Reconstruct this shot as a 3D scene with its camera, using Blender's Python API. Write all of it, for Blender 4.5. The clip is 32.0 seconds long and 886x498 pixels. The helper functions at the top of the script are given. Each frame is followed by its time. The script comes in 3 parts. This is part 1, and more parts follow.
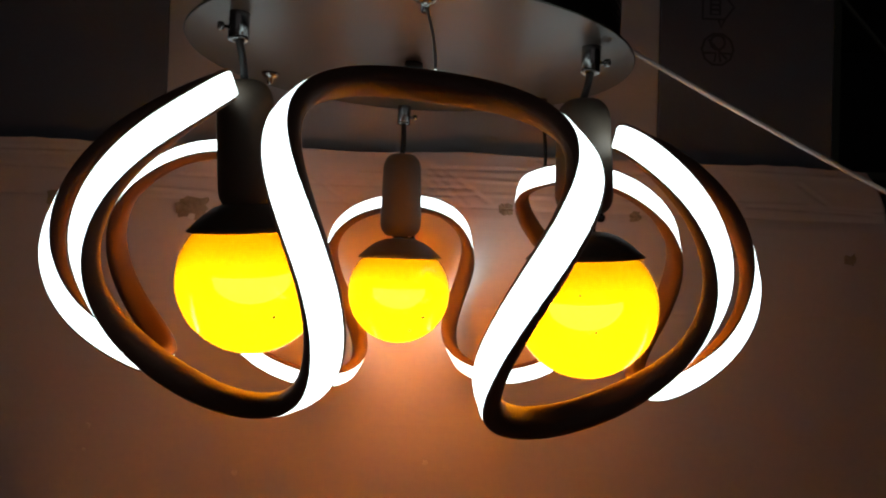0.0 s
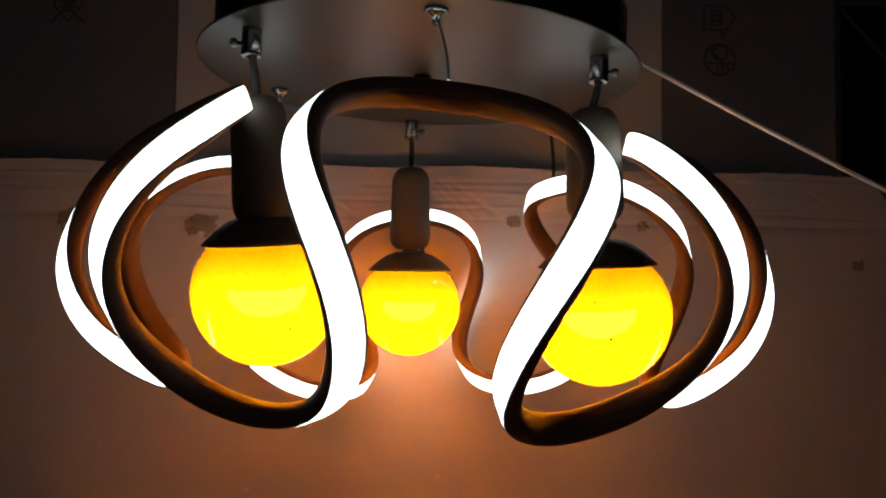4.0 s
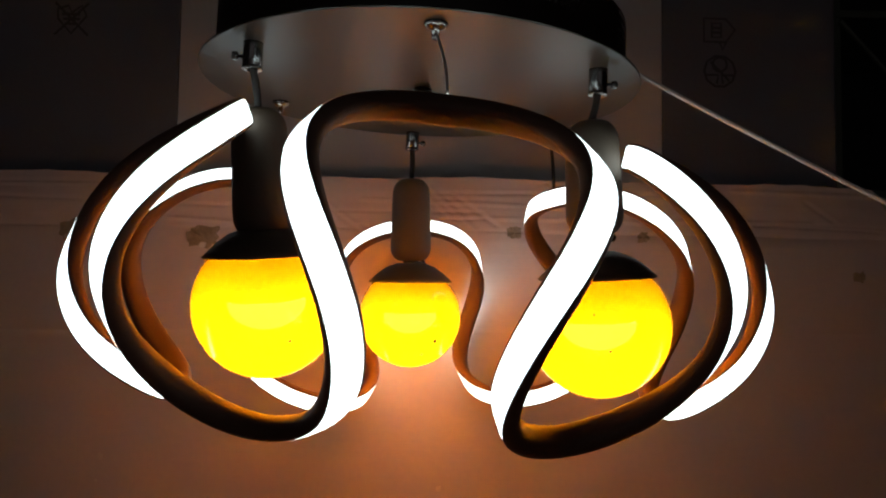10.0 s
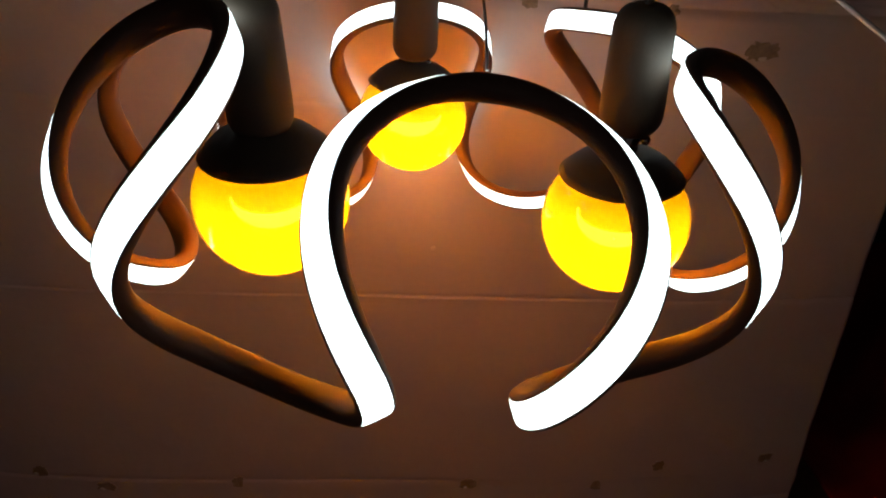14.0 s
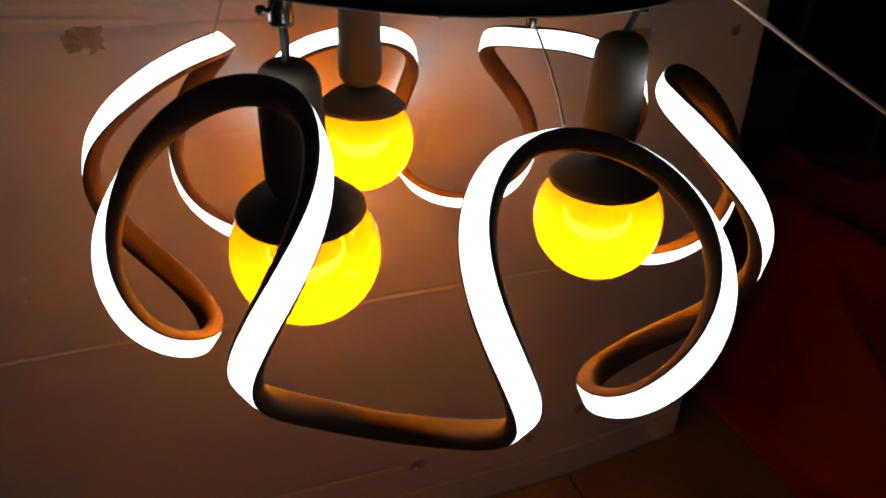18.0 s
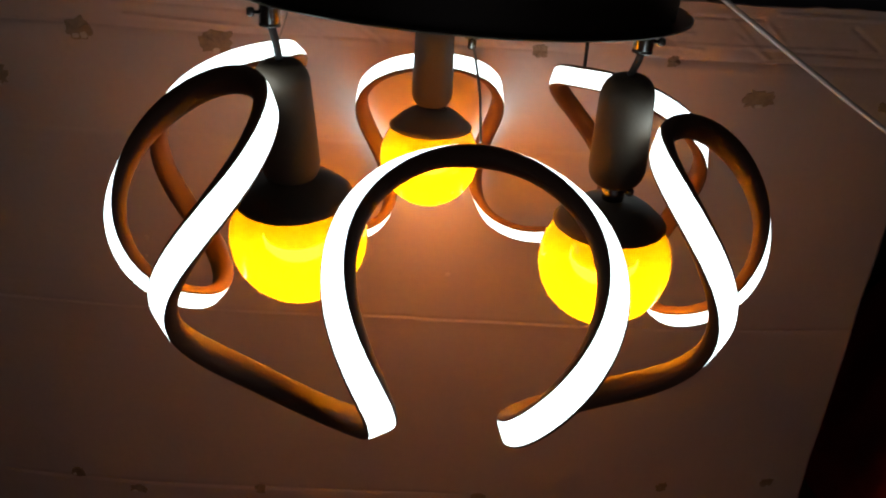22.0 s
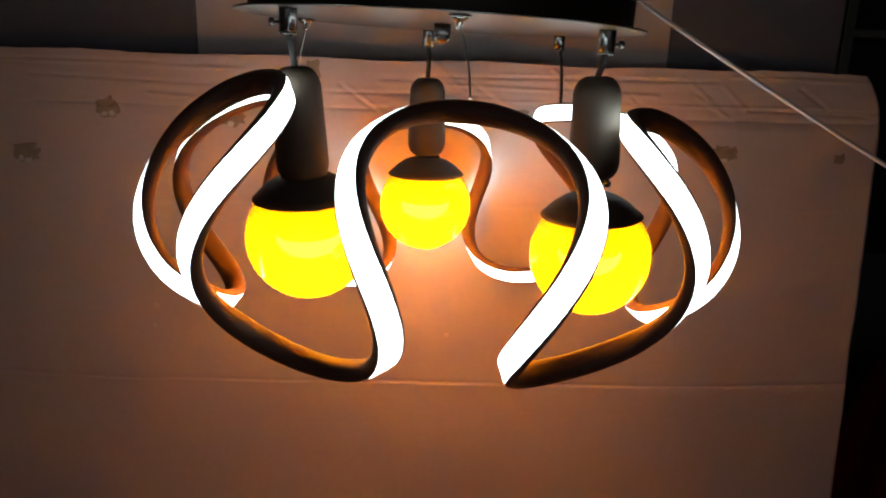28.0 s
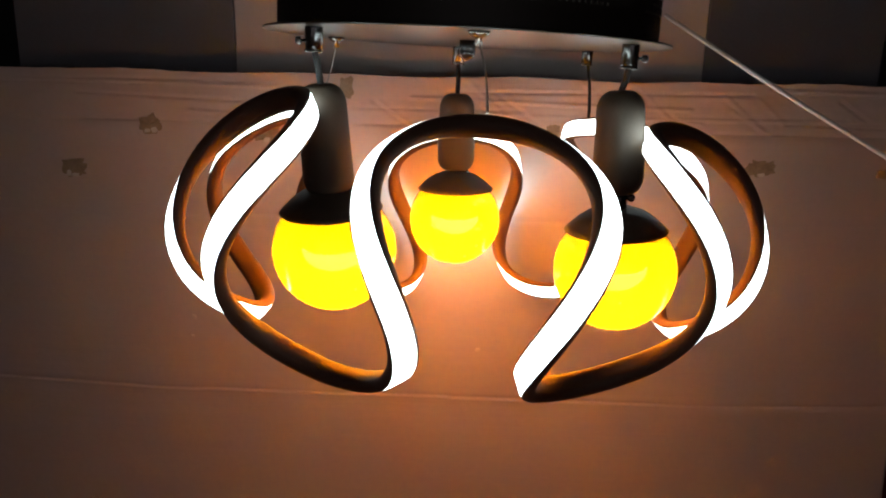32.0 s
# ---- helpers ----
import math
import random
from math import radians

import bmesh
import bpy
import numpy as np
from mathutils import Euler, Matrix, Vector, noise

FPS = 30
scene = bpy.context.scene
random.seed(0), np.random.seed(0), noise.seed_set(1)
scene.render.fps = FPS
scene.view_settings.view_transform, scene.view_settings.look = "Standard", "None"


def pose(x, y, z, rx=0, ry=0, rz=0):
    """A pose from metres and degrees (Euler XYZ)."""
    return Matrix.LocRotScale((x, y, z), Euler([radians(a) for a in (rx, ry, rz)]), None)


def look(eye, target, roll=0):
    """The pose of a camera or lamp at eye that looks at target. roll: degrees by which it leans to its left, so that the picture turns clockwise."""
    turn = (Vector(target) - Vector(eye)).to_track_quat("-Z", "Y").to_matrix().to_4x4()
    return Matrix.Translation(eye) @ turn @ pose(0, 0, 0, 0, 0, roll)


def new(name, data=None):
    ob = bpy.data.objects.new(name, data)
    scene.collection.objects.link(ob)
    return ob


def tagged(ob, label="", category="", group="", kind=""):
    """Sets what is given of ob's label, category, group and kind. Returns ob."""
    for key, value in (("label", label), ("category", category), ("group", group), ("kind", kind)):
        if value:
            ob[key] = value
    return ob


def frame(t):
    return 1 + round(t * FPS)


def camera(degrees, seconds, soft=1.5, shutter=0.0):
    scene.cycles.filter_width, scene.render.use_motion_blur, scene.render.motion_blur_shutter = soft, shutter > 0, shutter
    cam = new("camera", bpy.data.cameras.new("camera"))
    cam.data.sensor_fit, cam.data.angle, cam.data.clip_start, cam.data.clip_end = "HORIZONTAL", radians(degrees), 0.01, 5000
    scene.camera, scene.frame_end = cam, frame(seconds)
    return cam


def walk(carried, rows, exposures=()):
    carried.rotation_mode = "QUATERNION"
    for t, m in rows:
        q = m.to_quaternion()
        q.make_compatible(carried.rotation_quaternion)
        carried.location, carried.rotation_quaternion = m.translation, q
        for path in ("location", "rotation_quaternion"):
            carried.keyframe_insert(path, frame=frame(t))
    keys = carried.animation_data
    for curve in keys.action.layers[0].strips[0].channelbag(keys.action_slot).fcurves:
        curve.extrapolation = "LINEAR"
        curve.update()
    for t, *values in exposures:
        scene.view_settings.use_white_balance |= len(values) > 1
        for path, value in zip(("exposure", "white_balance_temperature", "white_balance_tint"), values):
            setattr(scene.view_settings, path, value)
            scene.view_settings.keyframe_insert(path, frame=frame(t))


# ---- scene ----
cam = camera(63.18, 32.0, 2.1)
PATH = [
    (0, pose(0.0080, -0.6469, 0.0299, 91.075, 0, -1.973) @ pose(0, 0, 0, 0, 0, 1.805)),
    (0.5, pose(0.0044, -0.6459, 0.0267, 90.949, 0, -1.771) @ pose(0, 0, 0, 0, 0, 1.552)),
    (1, pose(0.0025, -0.6492, 0.0251, 91.447, 0, -1.731) @ pose(0, 0, 0, 0, 0, 1.494)),
    (1.5, pose(0.0022, -0.6496, 0.0254, 91.494, 0, -1.691) @ pose(0, 0, 0, 0, 0, 1.090)),
    (2, pose(0.0016, -0.6462, 0.0229, 91.735, 0, -1.919) @ pose(0, 0, 0, 0, 0, 1.024)),
    (2.5, pose(-0.0001, -0.6480, 0.0223, 91.949, 0, -1.806) @ pose(0, 0, 0, 0, 0, 0.939)),
    (3, pose(-0.0001, -0.6476, 0.0228, 92.038, 0, -1.735) @ pose(0, 0, 0, 0, 0, 0.939)),
    (3.5, pose(-0.0003, -0.6488, 0.0233, 92.250, 0, -1.765) @ pose(0, 0, 0, 0, 0, 0.857)),
    (5.5, pose(-0.0018, -0.6507, 0.0241, 92.921, 0, -1.756) @ pose(0, 0, 0, 0, 0, 0.674)),
    (6, pose(-0.0016, -0.6521, 0.0259, 92.935, 0, -1.718) @ pose(0, 0, 0, 0, 0, 0.691)),
    (6.5, pose(-0.0007, -0.6520, 0.0261, 92.891, 0, -1.638) @ pose(0, 0, 0, 0, 0, 0.752)),
    (7, pose(-0.0010, -0.6522, 0.0265, 92.998, 0, -1.725) @ pose(0, 0, 0, 0, 0, 0.710)),
    (7.5, pose(-0.0005, -0.6506, 0.0261, 92.955, 0, -1.562) @ pose(0, 0, 0, 0, 0, 0.697)),
    (8, pose(-0.0009, -0.6512, 0.0248, 93.234, 0, -1.664) @ pose(0, 0, 0, 0, 0, 0.762)),
    (8.5, pose(-0.0001, -0.6514, 0.0262, 93.160, 0, -1.599) @ pose(0, 0, 0, 0, 0, 0.818)),
    (9, pose(-0.0003, -0.6508, 0.0254, 93.218, 0, -1.533) @ pose(0, 0, 0, 0, 0, 0.742)),
    (9.5, pose(0.0006, -0.6503, 0.0258, 93.058, 0, -1.599) @ pose(0, 0, 0, 0, 0, 0.724)),
    (10, pose(0.0011, -0.6510, 0.0254, 93.250, 0, -1.602) @ pose(0, 0, 0, 0, 0, 0.805)),
    (10.5, pose(0.0013, -0.6509, 0.0258, 93.226, 0, -1.714) @ pose(0, 0, 0, 0, 0, 0.814)),
    (11, pose(0.0012, -0.6495, 0.0257, 93.201, 0, -1.817) @ pose(0, 0, 0, 0, 0, 0.796)),
    (11.5, pose(0.0028, -0.6479, 0.0293, 92.581, 0, -2.065) @ pose(0, 0, 0, 0, 0, 0.902)),
    (12, pose(-0.0014, -0.6227, 0.0674, 86.494, 0, -2.027) @ pose(0, 0, 0, 0, 0, 2.037)),
    (12.5, pose(-0.0175, -0.6109, 0.1290, 77.455, 0, -3.349) @ pose(0, 0, 0, 0, 0, 3.315)),
    (13, pose(-0.0389, -0.6098, 0.1884, 69.427, 0, -4.578) @ pose(0, 0, 0, 0, 0, 4.193)),
    (13.5, pose(-0.0504, -0.5906, 0.2174, 63.204, 0, -5.751) @ pose(0, 0, 0, 0, 0, 4.112)),
    (14, pose(-0.0309, -0.5727, 0.2422, 61.500, 0, -4.612) @ pose(0, 0, 0, 0, 0, 3.749)),
    (14.5, pose(-0.0460, -0.5757, 0.2684, 61.131, 0, -5.713) @ pose(0, 0, 0, 0, 0, 3.314)),
    (16.5, pose(-0.1484, -0.5680, 0.2904, 59.970, 0, -16.857) @ pose(0, 0, 0, 0, 0, 3.543)),
    (17, pose(-0.1808, -0.5584, 0.2958, 59.957, 0, -19.912) @ pose(0, 0, 0, 0, 0, 3.351)),
    (17.5, pose(-0.1989, -0.5589, 0.2972, 59.556, 0, -21.666) @ pose(0, 0, 0, 0, 0, 2.403)),
    (18, pose(-0.1937, -0.5606, 0.2971, 59.665, 0, -21.042) @ pose(0, 0, 0, 0, 0, 2.312)),
    (18.5, pose(-0.1573, -0.5687, 0.2954, 59.379, 0, -17.906) @ pose(0, 0, 0, 0, 0, 1.749)),
    (19, pose(-0.1078, -0.5781, 0.2918, 59.543, 0, -13.671) @ pose(0, 0, 0, 0, 0, 1.940)),
    (19.5, pose(-0.0648, -0.5833, 0.2932, 60.182, 0, -9.268) @ pose(0, 0, 0, 0, 0, 2.210)),
    (20, pose(-0.0320, -0.5844, 0.2928, 60.175, 0, -6.130) @ pose(0, 0, 0, 0, 0, 2.210)),
    (20.5, pose(-0.0013, -0.5900, 0.2909, 60.485, 0, -3.327) @ pose(0, 0, 0, 0, 0, 2.985)),
    (21, pose(0.0089, -0.5955, 0.2934, 60.092, 0, -1.509) @ pose(0, 0, 0, 0, 0, 2.420)),
    (21.5, pose(-0.0116, -0.6061, 0.2907, 60.373, 0, -3.409) @ pose(0, 0, 0, 0, 0, 3.412)),
    (22, pose(-0.0193, -0.6274, 0.2915, 62.565, 0, -2.201) @ pose(0, 0, 0, 0, 0, 3.960)),
    (22.5, pose(0.0178, -0.6558, 0.2673, 64.102, 0, 3.191) @ pose(0, 0, 0, 0, 0, 4.172)),
    (23, pose(0.0605, -0.6693, 0.2581, 67.317, 0, 5.248) @ pose(0, 0, 0, 0, 0, 3.026)),
    (23.5, pose(0.0455, -0.6875, 0.2419, 69.219, 0, 3.347) @ pose(0, 0, 0, 0, 0, 3.251)),
    (24, pose(0.0268, -0.7164, 0.2301, 71.358, 0, 1.652) @ pose(0, 0, 0, 0, 0, 3.041)),
    (24.5, pose(0.0211, -0.7315, 0.2067, 72.925, 0, 0.766) @ pose(0, 0, 0, 0, 0, 3.097)),
    (25, pose(0.0120, -0.7408, 0.1834, 73.868, 0, 0.041) @ pose(0, 0, 0, 0, 0, 3.251)),
    (25.5, pose(0.0012, -0.7496, 0.1780, 74.789, 0, -1.015) @ pose(0, 0, 0, 0, 0, 2.508)),
    (26, pose(-0.0074, -0.7497, 0.1764, 74.747, 0, -1.210) @ pose(0, 0, 0, 0, 0, 1.949)),
    (26.5, pose(-0.0128, -0.7422, 0.1743, 74.965, 0, -1.162) @ pose(0, 0, 0, 0, 0, 2.115)),
    (28.5, pose(-0.0244, -0.7298, 0.1738, 75.394, 0, -2.337) @ pose(0, 0, 0, 0, 0, 1.914)),
    (29, pose(-0.0333, -0.7310, 0.1717, 75.557, 0, -2.638) @ pose(0, 0, 0, 0, 0, 2.039)),
    (29.5, pose(-0.0363, -0.7265, 0.1736, 75.588, 0, -2.512) @ pose(0, 0, 0, 0, 0, 1.708)),
    (30, pose(-0.0398, -0.7245, 0.1772, 75.780, 0, -2.565) @ pose(0, 0, 0, 0, 0, 1.522)),
    (30.5, pose(-0.0405, -0.7242, 0.1770, 75.799, 0, -2.415) @ pose(0, 0, 0, 0, 0, 1.456)),
    (31, pose(-0.0348, -0.7284, 0.1778, 75.863, 0, -1.392) @ pose(0, 0, 0, 0, 0, 1.193)),
    (31.5, pose(-0.0147, -0.7332, 0.1803, 76.043, 0, 0.853) @ pose(0, 0, 0, 0, 0, 1.154)),
    (32, pose(0.0019, -0.7351, 0.1738, 76.438, 0, 1.782) @ pose(0, 0, 0, 0, 0, 1.348)),
]
EXPOSURES = [(0, -0.09), (9, -0.1), (12, -0.1), (13, -0.16), (14, -0.08), (19, 0.06), (21, 0.1), (23, 0.2), (26, 0.69), (32, 0.84)]
walk(cam, PATH, EXPOSURES)

# ---- world: a dark room, lit by the lamp itself and an added fill ----
world = bpy.data.worlds.new("dark_room")
scene.world = world
world.use_nodes = True
world.node_tree.nodes["Background"].inputs[0].default_value = (0.55, 0.6, 0.75, 1)
world.node_tree.nodes["Background"].inputs[1].default_value = 0.01
# added fill lamp behind the camera, standing in for unlocated room light
fill = bpy.data.lights.new("fill_light", "AREA")
fill.shape, fill.size, fill.size_y, fill.energy, fill.color = "RECTANGLE", 2.6, 2.1, 1.35, (0.95, 0.86, 0.86)
new("fill_light", fill).matrix_world = look((0.1, -2.66, 0.23), (0.1, 0, 0.1))
RIBBON_LIGHT = 3.6
BULB_LIGHT = 205.0


# ---- materials ----
def material(name):
    m = bpy.data.materials.new(name)
    m.use_nodes = True
    t = m.node_tree
    return m, t, t.nodes["Principled BSDF"]


def surface(name, base, rough=0.6, metal=0.0, vary=0.15, scale=6.0, grain=150.0, bump=0.1, spec=0.5):
    """A painted, printed or metal surface with stains at a large scale and grain at a small one."""
    m, t, b = material(name)
    n, l = t.nodes, t.links
    co = n.new("ShaderNodeTexCoord")
    big, small = n.new("ShaderNodeTexNoise"), n.new("ShaderNodeTexNoise")
    big.inputs["Scale"].default_value, big.inputs["Detail"].default_value = scale, 6
    small.inputs["Scale"].default_value, small.inputs["Detail"].default_value = grain, 3
    l.new(co.outputs["Object"], big.inputs["Vector"])
    l.new(co.outputs["Object"], small.inputs["Vector"])
    ramp = n.new("ShaderNodeValToRGB")
    ramp.color_ramp.elements[0].position, ramp.color_ramp.elements[1].position = 0.3, 0.7
    ramp.color_ramp.elements[0].color = (*[x * (1 - vary) for x in base], 1)
    ramp.color_ramp.elements[1].color = (*[min(1, x * (1 + vary)) for x in base], 1)
    mix = n.new("ShaderNodeMath")
    mix.operation = "MULTIPLY_ADD"
    mix.inputs[1].default_value = 0.35
    l.new(small.outputs["Fac"], mix.inputs[0])
    sub = n.new("ShaderNodeMath")
    sub.operation = "MULTIPLY_ADD"
    sub.inputs[1].default_value, sub.inputs[2].default_value = 0.65, 0.0
    l.new(big.outputs["Fac"], sub.inputs[0])
    l.new(sub.outputs[0], mix.inputs[2])
    l.new(mix.outputs[0], ramp.inputs["Fac"])
    l.new(ramp.outputs["Color"], b.inputs["Base Color"])
    b.inputs["Roughness"].default_value, b.inputs["Metallic"].default_value = rough, metal
    b.inputs["Specular IOR Level"].default_value = spec
    if bump:
        bp = n.new("ShaderNodeBump")
        bp.inputs["Strength"].default_value, bp.inputs["Distance"].default_value = bump, 0.002
        l.new(mix.outputs[0], bp.inputs["Height"])
        l.new(bp.outputs["Normal"], b.inputs["Normal"])
    return m


def glowing(name, color, strength):
    m, t, b = material(name)
    b.inputs["Base Color"].default_value = (0.8, 0.8, 0.8, 1)
    b.inputs["Roughness"].default_value = 0.4
    b.inputs["Emission Color"].default_value = (*color, 1)
    b.inputs["Emission Strength"].default_value = strength
    return m


def amber_glass():
    """Opal amber glass: it scatters the light of its bulb, lets a part of it straight through, and shines."""
    m, t, b = material("amber_glass")
    n, l = t.nodes, t.links
    n.remove(b)
    out = n["Material Output"]
    tl, tp, gl = n.new("ShaderNodeBsdfTranslucent"), n.new("ShaderNodeBsdfTransparent"), n.new("ShaderNodeBsdfGlossy")
    tl.inputs["Color"].default_value = (0.205, 0.102, 0.0004, 1)
    tp.inputs["Color"].default_value = (1.0, 0.29, 0.008, 1)
    gl.inputs["Roughness"].default_value = 0.12
    df, m0 = n.new("ShaderNodeBsdfDiffuse"), n.new("ShaderNodeMixShader")
    df.inputs["Color"].default_value = (0.8, 0.38, 0.01, 1)
    m0.inputs[0].default_value = 0.25
    l.new(tl.outputs[0], m0.inputs[1])
    l.new(df.outputs[0], m0.inputs[2])
    m1, m2, fr = n.new("ShaderNodeMixShader"), n.new("ShaderNodeMixShader"), n.new("ShaderNodeFresnel")
    m1.inputs[0].default_value = 0.10
    fr.inputs["IOR"].default_value = 1.45
    l.new(m0.outputs[0], m1.inputs[1])
    l.new(tp.outputs[0], m1.inputs[2])
    l.new(fr.outputs[0], m2.inputs[0])
    l.new(m1.outputs[0], m2.inputs[1])
    l.new(gl.outputs[0], m2.inputs[2])
    l.new(m2.outputs[0], out.inputs["Surface"])
    return m


BROWN = surface("brown_powder_coat", (0.120, 0.062, 0.040), 0.6, 0.0, 0.12, 20, 900, 0.14, 0.4)
WOOD = surface("dark_brown_wood", (0.085, 0.062, 0.044), 0.58, 0.0, 0.15, 15, 500, 0.08, 0.4)
PLATE = surface("satin_plate", (0.036, 0.033, 0.027), 0.38, 0.1, 0.06, 8, 700, 0.04)
BLACK = surface("black_steel", (0.026, 0.019, 0.014), 0.5, 0.0, 0.2, 12, 400, 0.05)
CHROME = surface("chrome", (0.22, 0.215, 0.21), 0.2, 1.0, 0.05, 30, 300, 0.0)
CORD = surface("black_cord", (0.012, 0.011, 0.010), 0.6, 0.0, 0.2, 40, 900, 0.1)
STEEL = surface("steel_wire", (0.35, 0.33, 0.31), 0.35, 1.0, 0.1, 60, 900, 0.1)
WHITE_CORD = surface("white_cord", (0.6, 0.58, 0.58), 0.5, 0.0, 0.08, 30, 600, 0.05)
DIFFUSER = glowing("white_silicone_light", (0.84, 1.0, 1.02), RIBBON_LIGHT)
BULB = glowing("warm_bulb", (1.0, 0.72, 0.38), BULB_LIGHT)
BULB_BASE = surface("white_bulb_base", (0.7, 0.68, 0.62), 0.4, 0.0, 0.04, 20, 300, 0.0)
HOLE_BACK = surface("pale_hole_back", (0.62, 0.60, 0.56), 0.7, 0.0, 0.08, 20, 300, 0.0)
AMBER = amber_glass()
CARD = surface("white_cardboard", (0.567, 0.456, 0.415), 0.85, 0.0, 0.06, 3.5, 120, 0.12, 0.2)


def flutes(m):
    """Faint level flute lines of corrugated board, and small dents."""
    n, l = m.node_tree.nodes, m.node_tree.links
    b = n["Principled BSDF"]
    before = b.inputs["Normal"].links[0].from_socket
    co, mp = n.new("ShaderNodeTexCoord"), n.new("ShaderNodeMapping")
    mp.inputs["Scale"].default_value = (1.3, 1.0, 95.0)
    tx, dent = n.new("ShaderNodeTexNoise"), n.new("ShaderNodeTexNoise")
    tx.inputs["Scale"].default_value, tx.inputs["Detail"].default_value = 1.0, 4
    dent.inputs["Scale"].default_value, dent.inputs["Detail"].default_value = 14.0, 4
    l.new(co.outputs["Object"], mp.inputs["Vector"])
    l.new(mp.outputs["Vector"], tx.inputs["Vector"])
    l.new(co.outputs["Object"], dent.inputs["Vector"])
    last = before
    for tex, strength, far in ((tx, 0.35, 0.0016), (dent, 0.25, 0.004)):
        bp = n.new("ShaderNodeBump")
        bp.inputs["Strength"].default_value, bp.inputs["Distance"].default_value = strength, far
        l.new(tex.outputs["Fac"], bp.inputs["Height"])
        l.new(last, bp.inputs["Normal"])
        last = bp.outputs["Normal"]
    l.new(last, b.inputs["Normal"])


flutes(CARD)
TAPE = surface("brown_tape_scrap", (0.30, 0.225, 0.15), 0.6, 0.0, 0.35, 40, 300, 0.3)
BOX_WHITE = surface("carton_white_print", (0.5, 0.44, 0.43), 0.7, 0.0, 0.06, 4, 200, 0.08)
BOX_DARK = surface("carton_slate_print", (0.11, 0.105, 0.12), 0.7, 0.0, 0.1, 4, 200, 0.08)
CHIP = surface("paper_chip", (0.62, 0.52, 0.45), 0.8, 0.0, 0.2, 60, 300, 0.2)
INK = surface("dark_ink", (0.045, 0.04, 0.045), 0.7, 0.0, 0.1, 20, 300, 0.0)
FLOOR = surface("brown_floor", (0.20, 0.10, 0.055), 0.5, 0.0, 0.25, 5, 90, 0.1)
# unseen walls and ceiling; tone set by how much fill they bounce
PALE = surface("pale_plaster", (0.22, 0.21, 0.21), 0.9, 0.0, 0.06, 2, 80, 0.1)
GROUT = surface("dark_grout", (0.03, 0.022, 0.016), 0.9, 0.0, 0.2, 30, 200, 0.2)
# near-black colour stands in for the darkness of the far right side
SHADE_WALL = surface("shade_grey_plaster", (0.05, 0.048, 0.05), 0.9, 0.0, 0.1, 2, 80, 0.1)
CRATE = surface("dull_grey_plastic", (0.07, 0.075, 0.07), 0.6, 0.0, 0.15, 6, 200, 0.05)
SHELF = surface("grey_green_steel", (0.16, 0.18, 0.14), 0.5, 0.3, 0.2, 8, 300, 0.05)
TORN = surface("torn_white_paper", (0.62, 0.56, 0.5), 0.9, 0.0, 0.15, 60, 300, 0.2)
RED = surface("dark_red_cloth", (0.36, 0.014, 0.010), 0.8, 0.0, 0.25, 9, 400, 0.2)


# ---- builders ----
def mesh_object(name, bm, mat, smooth=False):
    me = bpy.data.meshes.new(name)
    bmesh.ops.recalc_face_normals(bm, faces=bm.faces)
    if smooth:
        for fc in bm.faces:
            fc.smooth = True
    bm.to_mesh(me)
    bm.free()
    if mat:
        me.materials.append(mat)
    return new(name, me)


def part(name, bm, mat, parent, label="", smooth=False):
    ob = mesh_object(name, bm, mat, smooth)
    ob.parent = parent
    if label:
        tagged(ob, label)
    return ob


def lathe(profile, steps=48, axis=None, closed=False):
    """A solid of revolution round z, from (radius, height) pairs."""
    bm = bmesh.new()
    rings = []
    for r, z in profile:
        if r < 1e-6:
            rings.append([bm.verts.new((0, 0, z))])
        else:
            rings.append([bm.verts.new((r * math.cos(2 * math.pi * k / steps), r * math.sin(2 * math.pi * k / steps), z)) for k in range(steps)])
    pairs = list(zip(rings, rings[1:])) + ([(rings[-1], rings[0])] if closed else [])
    for a, b in pairs:
        for k in range(steps):
            j = (k + 1) % steps
            q = [a[k % len(a)], a[j % len(a)], b[j % len(b)], b[k % len(b)]]
            q = list(dict.fromkeys(q))
            if len(q) > 2:
                bm.faces.new(q)
    if axis is not None:
        bmesh.ops.transform(bm, matrix=axis, verts=bm.verts)
    return bm


def tube(points, radius, sides=10, bm=None):
    """A round cord along points."""
    bm = bm or bmesh.new()
    pts = [Vector(p) for p in points]
    up = Vector((0.3, 0.8, 0.52))
    rings = []
    for i, p in enumerate(pts):
        t = (pts[min(i + 1, len(pts) - 1)] - pts[max(i - 1, 0)]).normalized()
        a = t.cross(up).normalized()
        b = t.cross(a)
        rings.append([bm.verts.new(p + radius * (math.cos(2 * math.pi * k / sides) * a + math.sin(2 * math.pi * k / sides) * b)) for k in range(sides)])
    for r, s in zip(rings, rings[1:]):
        for k in range(sides):
            bm.faces.new((r[k], r[(k + 1) % sides], s[(k + 1) % sides], s[k]))
    bm.faces.new(rings[0]), bm.faces.new(rings[-1])
    return bm


def block(x0, x1, y0, y1, z0, z1, bevel=0.0):
    bm = bmesh.new()
    bmesh.ops.create_cube(bm, size=1)
    bmesh.ops.transform(bm, matrix=Matrix.Translation(((x0 + x1) / 2, (y0 + y1) / 2, (z0 + z1) / 2)) @ Matrix.Diagonal((x1 - x0, y1 - y0, z1 - z0, 1)), verts=bm.verts)
    if bevel:
        bmesh.ops.bevel(bm, geom=bm.edges, offset=bevel, segments=2, affect="EDGES", profile=0.5)
    return bm


